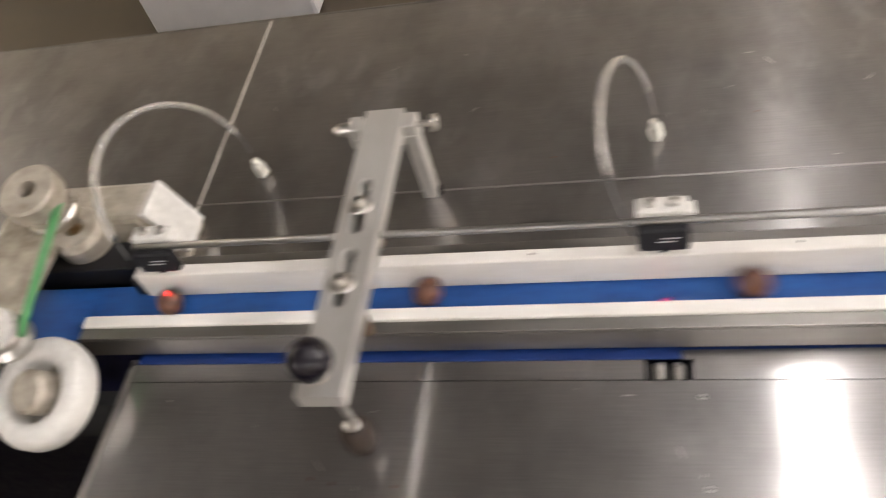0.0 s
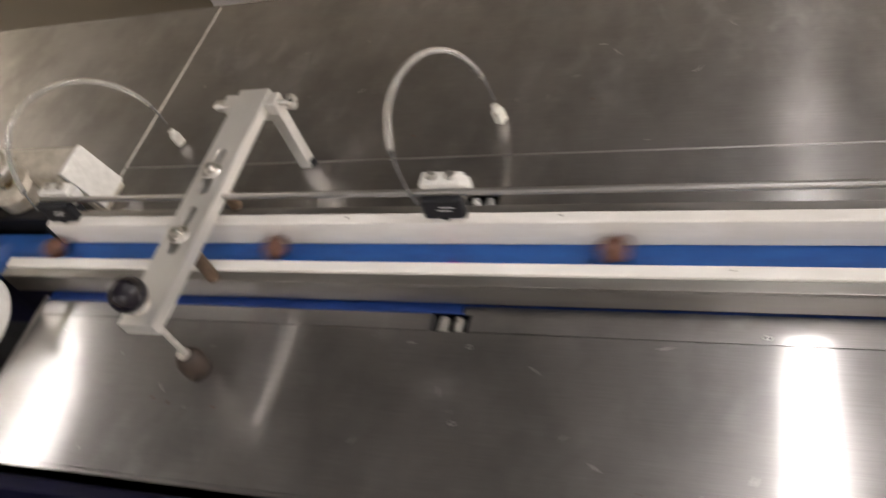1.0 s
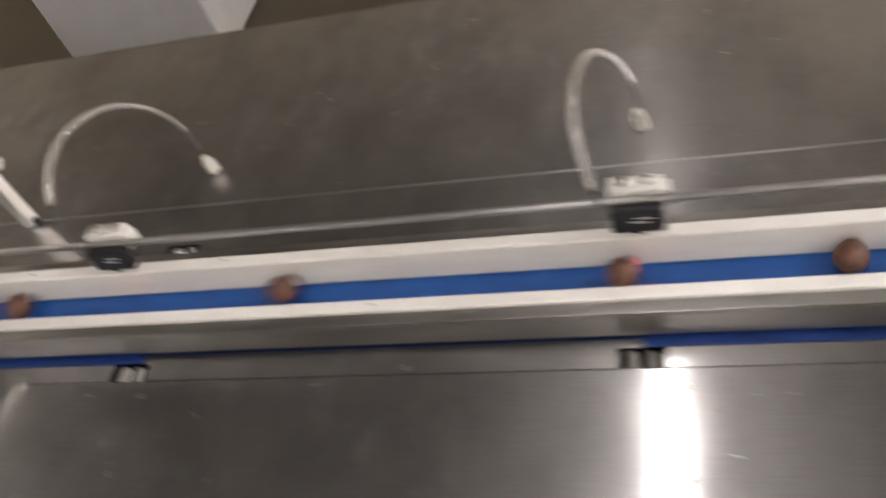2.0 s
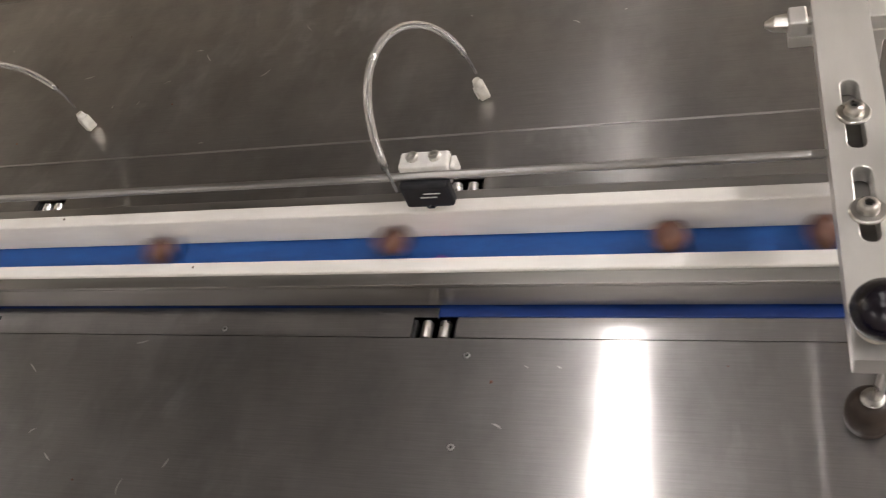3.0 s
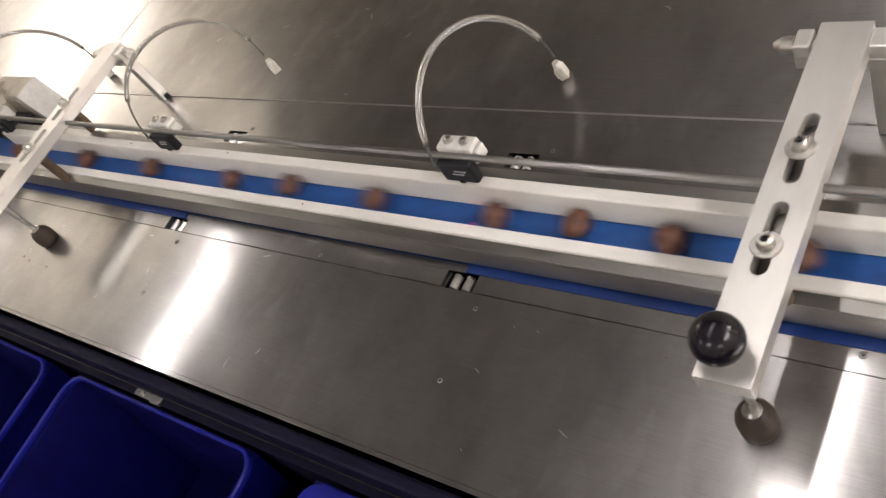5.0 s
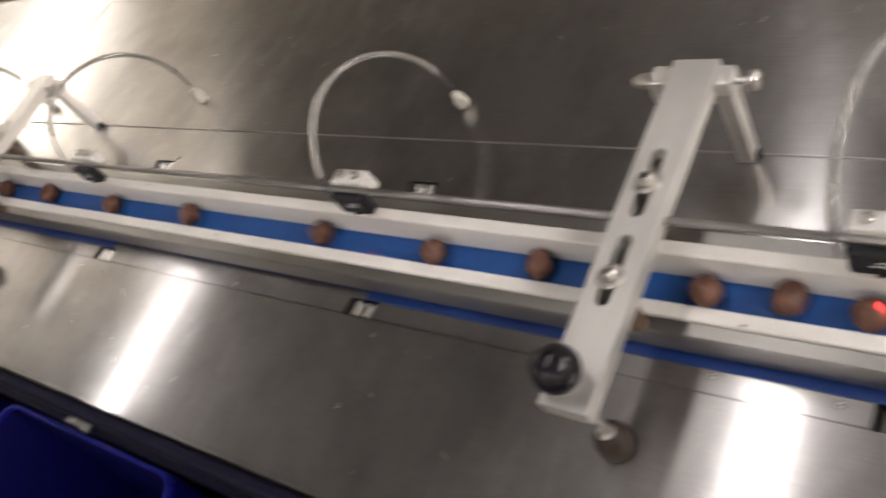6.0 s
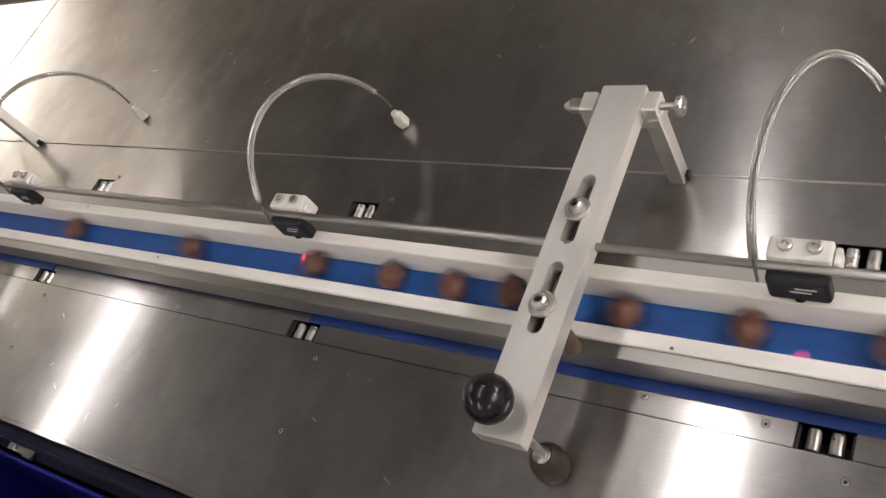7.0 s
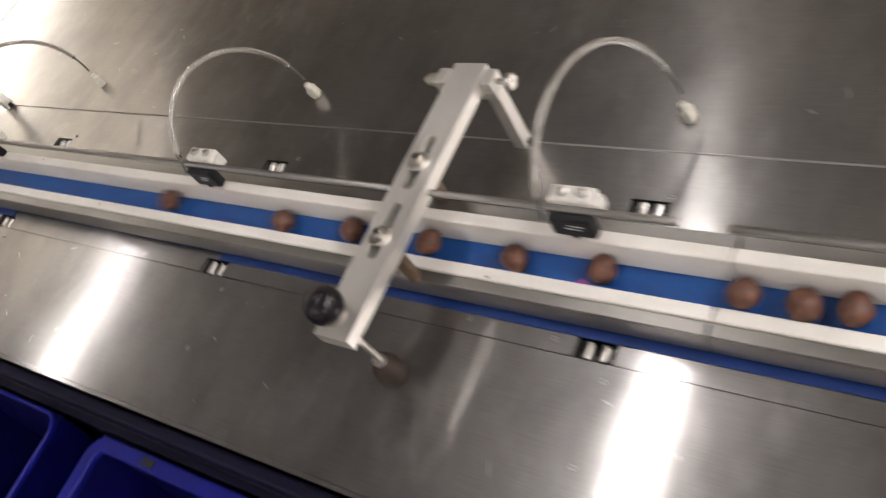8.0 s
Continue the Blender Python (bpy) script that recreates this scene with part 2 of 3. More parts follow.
# ---------------------------------------------------------------- the hall round the machine
HALL = (-6.0, 2.8, -3.5, 2.65)
tagged(part("floor", box(HALL[0], HALL[1], HALL[2], HALL[3], FLOOR_Z - 0.1, FLOOR_Z), CONCRETE), "dark brown sealed concrete factory floor", "floor", kind="structure")
tagged(part("ceiling", box(HALL[0], HALL[1], HALL[2], HALL[3], CEILING_Z, CEILING_Z + 0.1), CEILING), "plain dark grey ceiling over the sorting line", "ceiling", kind="structure")
# Unseen panel, added to lighten what the back sheet reflects on the right.
PALE = surface("pale_reflector", (0.20, 0.19, 0.178), (0.255, 0.243, 0.228), (0.7, 0.9), 0.0, 5, (1, 1, 1), 0.1)
tagged(part("reflection_panel", box(-0.10, 2.70, 1.05, 2.60, CEILING_Z - 0.12, CEILING_Z - 0.001), PALE), "unseen pale grey panel added to lighten the steel's reflection", "ceiling", kind="structure")
# Walls out of view, placed and coloured for what the metal reflects.
for name, b in (("wall_west", (HALL[0] - 0.1, HALL[0], HALL[2], HALL[3])), ("wall_east", (HALL[1], HALL[1] + 0.1, HALL[2], HALL[3])),
                ("wall_south", (HALL[0], HALL[1], HALL[2] - 0.1, HALL[2])), ("wall_north", (HALL[0], HALL[1], HALL[3], HALL[3] + 0.1))):
    tagged(part(name, box(*b, FLOOR_Z, CEILING_Z), WALL), "plain cream wall out of view, added for the steel's reflections", "wall", kind="structure")

def diffuser(name, strength, tint=(1.0, 0.945, 0.93)):
    m, nodes, links, bsdf = base_material(name)
    bsdf.inputs["Base Color"].default_value = (0.9, 0.9, 0.88, 1)
    bsdf.inputs["Emission Color"].default_value = (*tint, 1)
    bsdf.inputs["Emission Strength"].default_value = strength
    return m


GLOW, GLOW_TUBE = diffuser("panel_diffuser", LAMP_POWER), diffuser("tube_diffuser", TUBE_POWER)
GLOW_WARM = diffuser("warm_diffuser", WARM_POWER, (1.0, 0.92, 0.83))
for x, y, length, width in LAMPS:
    fixture = thing("ceiling_lamp", "long white ceiling lamp, several of them added as fill", "lamp", "tube lamps over the line", (x, y, LAMP_Z))
    part("diffuser", box(-width / 2, width / 2, -length / 2, length / 2, 0.0, 0.035, 0.01), GLOW_WARM if width > 0.5 else GLOW if width > 0.1 else GLOW_TUBE, fixture, "glowing white diffuser")
    part("lamp_body", box(-0.02, 0.02, -length / 2 - 0.02, length / 2 + 0.02, 0.0352, 0.06, 0.004), CABINET, fixture)
    for sy in (-1, 1):
        part("hanger", rod((0, sy * length * 0.4, 0.0602), (0, sy * length * 0.4, CEILING_Z - LAMP_Z - 0.001), 0.003, 8), ROD, fixture)

# Glowing disc added out of view; the steel reflects it as the cream patch.
GLOW_ROUND = diffuser("reflected_cream", 0.55, (1.0, 0.86, 0.67))
panel = thing("reflected_glow", "unseen round cream glow added for the patch reflected in the steel", "lamp", at=(-4.35, 0.88, 1.50))
bm = turned([(0, 0), (0, 0.94), (0.4, 0.985), (1, 1.0), (1, 0)], (0, 0, 0), (0, 0, 0.05), 64)
bm.transform(Matrix.Diagonal((1.6, 0.92, 1, 1)))
bmesh.ops.recalc_face_normals(bm, faces=bm.faces[:])
part("diffuser", bm, GLOW_ROUND, panel, "softly glowing cream face, added for its reflection")
for px, py in ((-0.9, 0), (0.9, 0), (0, 0.6), (0, -0.6)):
    part("hanger", rod((px, py, 0.0502), (px, py, CEILING_Z - 1.50 - 0.001), 0.004, 8), ROD, panel)
# White strip added out of view; the back sheet reflects it as a band.
channel = thing("reflected_band", "unseen white strip added for the pale band reflected in the steel", "cable channel", at=(-0.315, 0.93, 1.30))
bm = box(-0.068, 0.068, 0, 1.60, 0, 0.003)
for sx in (-1, 1):
    box(min(sx * 0.068, sx * 0.065), max(sx * 0.068, sx * 0.065), 0, 1.60, 0.0031, 0.05, bm=bm)
part("trough", bm, CABINET, channel)
for y in (0.15, 1.45):
    part("hanger", rod((0, y, 0.0032), (0, y, CEILING_Z - 1.30 - 0.001), 0.003, 8), ROD, channel)

cabinet = thing("cabinet", "plain white enamelled cabinet standing on the brown floor", "cabinet", at=(-1.86, 1.75, FLOOR_Z))
part("body", box(-0.295, 0.262, 0, 0.5, 0, 1.0, 0.012), CABINET, cabinet)
part("plinth", box(-0.275, 0.245, 0.02, 0.48, -0.0, 0.004), VOID, cabinet)

# ---------------------------------------------------------------- deck of the machine
LEFT, RIGHT = -1.04, 1.9
SENSORS = [-1.005, -0.634, -0.246, 0.132]
SLOT_X = [-1.02, -0.634, -0.250, 0.149]
SLOT_HALF, THICK = 0.0155, 0.003


front_sheet = part("front_sheet", box(LEFT, RIGHT, -0.1630, -0.0246, -THICK, 0), STEEL)
tagged(front_sheet, "smudged brushed stainless steel sheet before the belt", "steel sheet", kind="structure")
bm = box(LEFT, RIGHT, -0.167, -0.1632, -0.026, -0.0006)
box(LEFT, RIGHT, -0.1670, -0.150, -0.029, -0.0262, bm=bm)
part("folded_lip", bm, STEEL, front_sheet)
front_strip = part("front_strip", box(LEFT, SLOT_X[1] - SLOT_HALF, -0.0240, -0.0087, -THICK, 0), STEEL)
edges = [v for h in SLOT_X[1:] for v in (h - SLOT_HALF, h + SLOT_HALF)][1:] + [RIGHT]
for a, b in zip(edges[0::2], edges[1::2]):
    part("strip_length", box(a, b, -0.0240, -0.0087, -THICK, 0), STEEL, front_strip)
part("filler", box(SLOT_X[1] + 0.009, SLOT_X[2] + 0.001, -0.0085, -0.0012, -THICK, -0.0003), STEEL, front_strip)
tagged(front_strip, "narrow brushed steel strip with slots along the belt", "steel sheet", kind="structure")
back_strip = part("back_strip", box(LEFT, RIGHT, 0.1120, 0.1580, -THICK, 0), STEEL)
part("inner_strip", box(LEFT, RIGHT, 0.050, 0.0960, -THICK, 0), STEEL, back_strip)
edges = [LEFT] + [v for h in SLOT_X[1:] for v in (h - SLOT_HALF, h + SLOT_HALF)] + [RIGHT]
for a, b in zip(edges[0::2], edges[1::2]):
    part("slot_web", box(a, b, 0.0960, 0.1120, -THICK, 0), STEEL, back_strip)
tagged(back_strip, "brushed steel strip with slots behind the belt", "steel sheet", kind="structure")
back_sheet = part("back_sheet", box(LEFT, RIGHT, 0.1590, 0.430, -THICK, 0), STEEL)
tagged(back_sheet, "wide brushed stainless steel sheet behind the belt", "steel sheet", kind="structure")
side_sheet = part("side_sheet", box(-2.3, LEFT - 0.0012, 0.088, 0.430, -THICK, 0), STEEL)
tagged(side_sheet, "brushed steel sheet beside the drive unit", "steel sheet", kind="structure")
part("side_fold", box(LEFT - 0.0045, LEFT - 0.0004, -0.163, -0.004, -0.03, 0.0006, 0.0006), ANGLE, front_sheet)
bm = box(-2.3, RIGHT, 0.4304, 0.4335, -0.05, 0)
tagged(part("back_lip", bm, STEEL), "folded rear edge of the steel deck", "steel sheet", kind="structure")
bm = box(-2.3, RIGHT, -0.012, 0.4270, -0.12, -0.06)
box(LEFT, RIGHT, -0.150, -0.020, -0.12, -0.060, bm=bm)
tagged(part("under_deck", bm, VOID), "dark machine body under the steel deck", "machine body", kind="structure")
bm = box(-2.3, RIGHT, 0.05, 0.40, FLOOR_Z, -0.1202)
tagged(part("machine_base", bm, FRAME), "dark painted machine base under the deck", "machine base", kind="structure")
bm = box(-2.3, RIGHT, -0.180, -0.1674, -0.060, -0.022, 0.003)
tagged(part("front_beam", bm, FRAME), "dark navy frame beam before the steel deck", "frame beam", kind="structure")
bm = box(-2.3, RIGHT, -0.62, -0.1804, -0.30, -0.2802)
box(-2.3, RIGHT, -0.64, -0.6202, -0.30, -0.07, bm=bm)
box(-2.3, RIGHT, -0.188, -0.1804, -0.28, -0.062, bm=bm)
tagged(part("bin_tray", bm, FRAME), "dark tray that carries the blue bins", "tray", kind="structure")

SCREWS = [(x, y) for x in (-0.614, -0.224, 0.163) for y in (-0.037, -0.099, 0.117)] + [(-0.408, -0.0190), (0.043, -0.0125), (0.117, -0.0140)]
for x, y in SCREWS:
    s = thing("deck_screw", "small countersunk steel screw in the deck, near-black disc for the socket's shade", "screw", "screws of the deck", (x, y, 0))
    part("screw_head", turned([(0, 0.0023), (0.7, 0.0023), (1, 0.0018), (1, 0.0011), (0.3, 0.0011), (0.3, 0)], (0, 0, -0.0006), (0, 0, 0.0008), 14), ROD, s)
    part("dark_rim", turned([(0, 0.0024), (1, 0.0026), (1, 0.0024)], (0, 0, 0.0001), (0, 0, 0.0004), 14), VOID, s)
    part("socket", turned([(0, 0), (0, 0.0010), (1, 0.0010), (1, 0)], (0, 0, -0.0001), (0, 0, 0.0003), 6), VOID, s)

# crumbs and pale scuffs left on the sheets by use
rng = random.Random(7)
bm = bmesh.new()
for k in range(18):
    x, y = rng.uniform(-1.0, 0.6), rng.choice((rng.uniform(-0.155, -0.03), rng.uniform(0.12, 0.41)))
    bmesh.ops.create_icosphere(bm, subdivisions=1, radius=rng.uniform(0.0005, 0.0013), matrix=Matrix.Translation((x, y, 0.0006)) @ Matrix.Diagonal((1, rng.uniform(0.6, 1.6), 0.5, 1)))
tagged(part("crumbs", bm, NUT), "fine brown crumbs scattered on the steel deck", "crumbs", kind="stuff")
bm = bmesh.new()
for k in range(64):
    x, y = rng.uniform(-1.0, 0.6), rng.choice((rng.uniform(-0.15, -0.03), rng.uniform(0.17, 0.41)))
    a, n, w = rng.uniform(0, math.pi), rng.uniform(0.002, 0.012), rng.uniform(0.0003, 0.0008)
    bend = rng.uniform(-0.5, 0.5)
    last = None
    for q in range(5):
        u = q / 4
        c = Vector((x + n * u * math.cos(a + bend * u), y + n * u * math.sin(a + bend * u), 0.0003))
        side = Vector((-math.sin(a), math.cos(a), 0)) * w * math.sin(math.pi * (0.1 + 0.8 * u))
        pair = (bm.verts.new(c - side), bm.verts.new(c + side))
        if last:
            bm.faces.new((last[0], pair[0], pair[1], last[1]))
        last = pair
tagged(part("scuffs", bm, SCUFF), "pale dull scuffs and smears on the steel deck", "scuffs", kind="stuff")

# rolled edges along the joints of the sheets
for name, a, b, parent in (("sheet_edge", (LEFT, 0.1585, 0.0001), (RIGHT, 0.1585, 0.0001), back_sheet), ("sheet_edge", (LEFT, 0.160, 0.0001), (LEFT, 0.429, 0.0001), back_sheet),
                           ("sheet_edge", (LEFT, 0.052, 0.0001), (LEFT, 0.158, 0.0001), back_strip)):
    part(name, rod(a, b, 0.0009, 8), BAR if a[0] == b[0] else ROD, parent)

# ejector slots with their rollers
for hx in SLOT_X[1:]:
    for y0, y1, word in ((-0.0238, -0.0089, "before"), (0.0962, 0.1118, "behind")):
        slot = thing("ejector_slot", "black slot with two bright rollers %s the belt" % word, "slot", "slots in the deck", (hx, (y0 + y1) / 2, 0))
        d = (y1 - y0) / 2
        bm = box(-SLOT_HALF + 0.0002, SLOT_HALF - 0.0002, -d, d, -0.030, -0.028)
        for sx in (-1, 1):
            box(min(sx * SLOT_HALF, sx * (SLOT_HALF - 0.002)) + 0.0002 * (sx < 0), max(sx * SLOT_HALF, sx * (SLOT_HALF - 0.002)) - 0.0002 * (sx > 0), -d, d, -0.028, -0.0035, bm=bm)
        part("well", bm, VOID, slot)
        for sx in (-1, 1):
            part("roller", rod((sx * 0.0062, -d + 0.0008, -0.005), (sx * 0.0062, d - 0.0008, -0.005), 0.0040, 16), BOLT if word == "before" else ROLLER, slot)

# ---------------------------------------------------------------- belt and rails
belt = part("conveyor_belt", box(-2.3, RIGHT, 0.0014, 0.0526, 0.0170, 0.0220, 0.001), BELT)
tagged(belt, "flat matt blue conveyor belt between white rails", "conveyor belt")
bed = tagged(part("belt_bed", box(-2.3, RIGHT, 0.0014, 0.0495, -0.0595, 0.0165), FRAME), "dark bed under the blue belt", "belt bed", kind="structure")
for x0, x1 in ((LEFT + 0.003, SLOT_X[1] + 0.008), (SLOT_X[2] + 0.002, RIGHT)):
    s = part("belt_edge", box(x0, x1, -0.0085, 0.0010, -0.0005, 0.0012, 0.0004), STRIP_DIM)
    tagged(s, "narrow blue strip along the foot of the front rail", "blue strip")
s = part("belt_edge", box(SLOT_X[1] + 0.0082, SLOT_X[2] + 0.0018, -0.0010, 0.0010, -0.0025, -0.0008), STRIP_DIM)
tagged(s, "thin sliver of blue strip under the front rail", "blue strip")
JOINT = 0.2275
for x0, x1 in ((-1.078, JOINT), (JOINT + 0.0016, RIGHT)):
    s = thing("front_rail", "white plastic guide rail on a steel angle", "guide rail", "guide rails of the belt", (x0, 0, 0))
    n = x1 - x0
    part("white_strip", box(0, n, 0.0078, 0.0184, 0.0225, 0.0305, 0.0012), WHITE, s)
    bm = box(0, n, -0.0020, 0.0076, 0.0255, 0.0285, 0.0006)
    box(0, n, -0.0020, 0.0010, 0.0048, 0.0254, bm=bm)
    part("steel_angle", bm, ANGLE, s, "brushed steel angle")
for x0, x1 in ((-1.034, JOINT + 0.006), (JOINT + 0.0076, RIGHT)):
    s = thing("back_rail", "tall white plastic guide rail on a steel angle", "guide rail", "guide rails of the belt", (x0, 0, 0))
    n = x1 - x0
    part("white_strip", box(0, n, 0.0412, 0.0518, 0.0225, 0.0495, 0.0014), WHITE, s)
    bm = box(0, n, 0.0520, 0.0660, 0.0380, 0.0410, 0.0006)
    box(0, n, 0.0630, 0.0660, 0.0005, 0.0379, bm=bm)
    part("steel_angle", bm, ANGLE, s, "brushed steel angle")

def blotch(cx, cy, z, rx, ry, seed):
    """A thin, flat stain with an uneven edge."""
    r = random.Random(seed)
    n, bm = 18, bmesh.new()
    wob = [r.uniform(0.65, 1.15) for k in range(n)]
    top = [bm.verts.new((cx + rx * wob[k] * math.cos(k * math.tau / n), cy + ry * wob[k] * math.sin(k * math.tau / n), z + 0.0002)) for k in range(n)]
    low = [bm.verts.new((v.co.x, v.co.y, z)) for v in top]
    bm.faces.new(top)
    for k in range(n):
        j = (k + 1) % n
        bm.faces.new((low[k], low[j], top[j], top[k]))
    return bm


for cx, cy, z, rx, ry, word in ((0.0620, 0.0100, 0.0306, 0.0014, 0.0012, "front"), (-0.549, 0.0480, 0.0496, 0.0012, 0.0010, "back"), (0.118, 0.0470, 0.0496, 0.0012, 0.0009, "back"),
                                (-0.43, 0.0140, 0.0306, 0.0010, 0.0010, "front"), (-0.722, 0.0470, 0.0496, 0.0014, 0.0010, "back")):
    tagged(part("stain", blotch(cx, cy, z, rx, ry, int(1000 * abs(cx))), GRIME), "small dark speck on the white %s rail" % word, "stain", "stains on the rails")

guide_rod = part("guide_rod", rod((-1.02, 0.0475, 0.0775), (0.206, 0.0475, 0.0775), 0.0027, 20), ROD, smooth=True)
tagged(guide_rod, "long thin ground steel rod through both brackets", "steel rod")
guide_rod = part("guide_rod", rod((0.238, 0.0475, 0.0775), (1.8, 0.0475, 0.0775), 0.0027, 20), ROD, smooth=True)
tagged(guide_rod, "long thin ground steel rod of the next section", "steel rod")


# ---------------------------------------------------------------- brackets over the belt
def slotted_bar():
    """The flat bar with two long slots, cut through its thickness."""
    x0, x1, y0, y1, z0, z1 = -0.0142, 0.0165, -0.0838, 0.1680, 0.0740, 0.0860
    slots = [(-0.0185, 0.0300), (0.0430, 0.0945)]
    r, n = 0.0046, 8
    bm = bmesh.new()
    cx = 0.0
    for z, flip in ((z1, False), (z0, True)):
        def quad(pts):
            vs = [bm.verts.new((px, py, z)) for px, py in pts]
            bm.faces.new(vs[::-1] if flip else vs)
        for sx, e in ((-1, x0), (1, x1)):
            rim = [(cx, y0)]
            for a, b in slots:
                rim += [(cx + sx * r * math.sin(k * math.pi / 2 / n), a + r - r * math.cos(k * math.pi / 2 / n)) for k in range(n + 1)]
                rim += [(cx + sx * r * math.cos(k * math.pi / 2 / n), b - r + r * math.sin(k * math.pi / 2 / n)) for k in range(n + 1)]
            rim.append((cx, y1))
            for (xa, ya), (xb, yb) in zip(rim, rim[1:]):
                if yb - ya < 1e-7:
                    continue
                q = [(e, ya), (xa, ya), (xb, yb), (e, yb)]
                quad(q if sx < 0 else q[::-1])
    for a, b in slots:
        loop = [(cx + r * math.cos(k * math.pi / 16), b - r + r * math.sin(k * math.pi / 16)) for k in range(17)]
        loop += [(cx + r * math.cos(k * math.pi / 16), a + r + r * math.sin(k * math.pi / 16)) for k in range(16, 33)]
        for (xa, ya), (xb, yb) in zip(loop, loop[1:] + loop[:1]):
            if abs(xa - xb) + abs(ya - yb) > 1e-7:
                bm.faces.new([bm.verts.new(p) for p in ((xa, ya, z0), (xa, ya, z1), (xb, yb, z1), (xb, yb, z0))])
    for pa, pb in (((x0, y0), (x1, y0)), ((x1, y0), (x1, y1)), ((x1, y1), (x0, y1)), ((x0, y1), (x0, y0))):
        bm.faces.new([bm.verts.new(p) for p in ((*pa, z0), (*pb, z0), (*pb, z1), (*pa, z1))])
    bmesh.ops.remove_doubles(bm, verts=bm.verts[:], dist=1e-6)
    bmesh.ops.recalc_face_normals(bm, faces=bm.faces[:])
    rims = [e for e in bm.edges if len(e.link_faces) == 2 and e.calc_face_angle(0) > 1.2]
    bmesh.ops.bevel(bm, geom=rims, offset=0.0007, segments=2, affect="EDGES", profile=0.5)
    return bm


def bracket(x):
    b = thing("bracket", "hinged flat aluminium bracket with a black ball knob over the belt", "bracket", "brackets over the belt", (x, 0, 0))
    part("bar", slotted_bar(), BAR, b, "flat aluminium bar with two long slots")
    knob = part("knob", turned([(0, 0)] + [(0.5 - 0.5 * math.cos(k * math.pi / 18), 0.0143 * math.sin(k * math.pi / 18)) for k in range(1, 18)] + [(1, 0)], (-0.002, -0.068, 0.0880), (-0.002, -0.068, 0.1166), 32), KNOB, b, "glossy black ball knob", smooth=True)
    part("collar", turned([(0, 0), (0, 0.009), (0.5, 0.008), (1, 0.006), (1, 0)], (-0.003, -0.067, 0.0862), (-0.003, -0.067, 0.0900), 24), BOLT, b)
    for y, z in ((0.0, 0.0287), (0.068, 0.0412)):
        screw = part("screw", turned([(0, 0), (0, 0.0052), (0.55, 0.0052), (0.85, 0.0044), (1, 0.0034), (1, 0.0022), (0.45, 0.0022), (0.45, 0)], (0, y, 0.0880), (0, y, 0.0935), 24), BOLT, b, "domed steel socket screw", smooth=False)
        part("socket", turned([(0, 0), (0, 0.0021), (1, 0.0021), (1, 0)], (0, y, 0.0906), (0, y, 0.0913), 6), VOID, screw, "hexagon socket, its shade a near-black disc")
        part("washer", turned([(0, 0.0030), (0, 0.0088), (0.6, 0.0088), (1, 0.0082), (1, 0.0030)], (0, y, 0.0861), (0, y, 0.0880), 24), BOLT, screw)
        part("standoff", rod((0, y, z), (0, y, 0.0698), 0.0056, 18), GRIME, b, "brown stained peg down to the rail")
    # Plate added beneath so that the slots look dark, as in shade.
    part("slot_darkener", box(-0.0098, 0.0098, -0.024, 0.100, 0.0700, 0.0737, 0.0006), ROD, b, "dull steel plate added to darken the slots")
    part("hinge_block", box(-0.0275, 0.0275, 0.1480, 0.1635, 0.0655, 0.0739, 0.0008), BAR, b)
    for sx in (-1, 1):
        part("hinge_ear", box(min(sx * 0.0168, sx * 0.0275), max(sx * 0.0168, sx * 0.0275), 0.1480, 0.1640, 0.0741, 0.0850, 0.0012), BAR, b)
    part("leg", box(0.0150, 0.0265, 0.1500, 0.1620, 0.0004, 0.0654, 0.0008), BAR, b)
    part("leg_foot", box(0.0268, 0.0300, 0.1530, 0.1590, 0.0002, 0.0070, 0.001), BLACK, b)
    part("hinge_pin", rod((-0.0290, 0.1555, 0.0795), (0.0400, 0.1555, 0.0795), 0.0026, 14), BOLT, b)
    part("pin_head", turned([(0, 0), (0, 0.0068), (0.7, 0.0070), (1, 0.0060), (1, 0.0018), (0.6, 0)], (0.0385, 0.1555, 0.0795), (0.0430, 0.1555, 0.0795), 22), BOLT, b, "round steel thumb head")
    part("pin_nose", turned([(0, 0), (0, 0.0058), (0.6, 0.0052), (1, 0.0020), (1, 0)], (-0.0278, 0.1555, 0.0795), (-0.0410, 0.1555, 0.0795), 16), BOLT, b)
    part("stop_screw", rod((0.003, -0.071, 0.0262), (0.003, -0.071, 0.0739), 0.0026, 12), BOLT, b)
    foot = part("rubber_foot", turned([(0, 0), (0, 0.0112), (0.25, 0.0118), (0.55, 0.0118), (0.75, 0.0108), (0.92, 0.0084), (1, 0.0062), (1, 0)], (0.001, -0.071, 0.0003), (0.001, -0.071, 0.0245), 26), RUBBER, b, "round brown rubber foot", smooth=True)
    part("insert", turned([(0, 0.0058), (0.6, 0.0055), (1, 0.0030), (1, 0)], (0.001, -0.071, 0.0246), (0.001, -0.071, 0.0265), 20), BOLT, foot)
    return b


bracket(-0.84)
bracket(0.0)


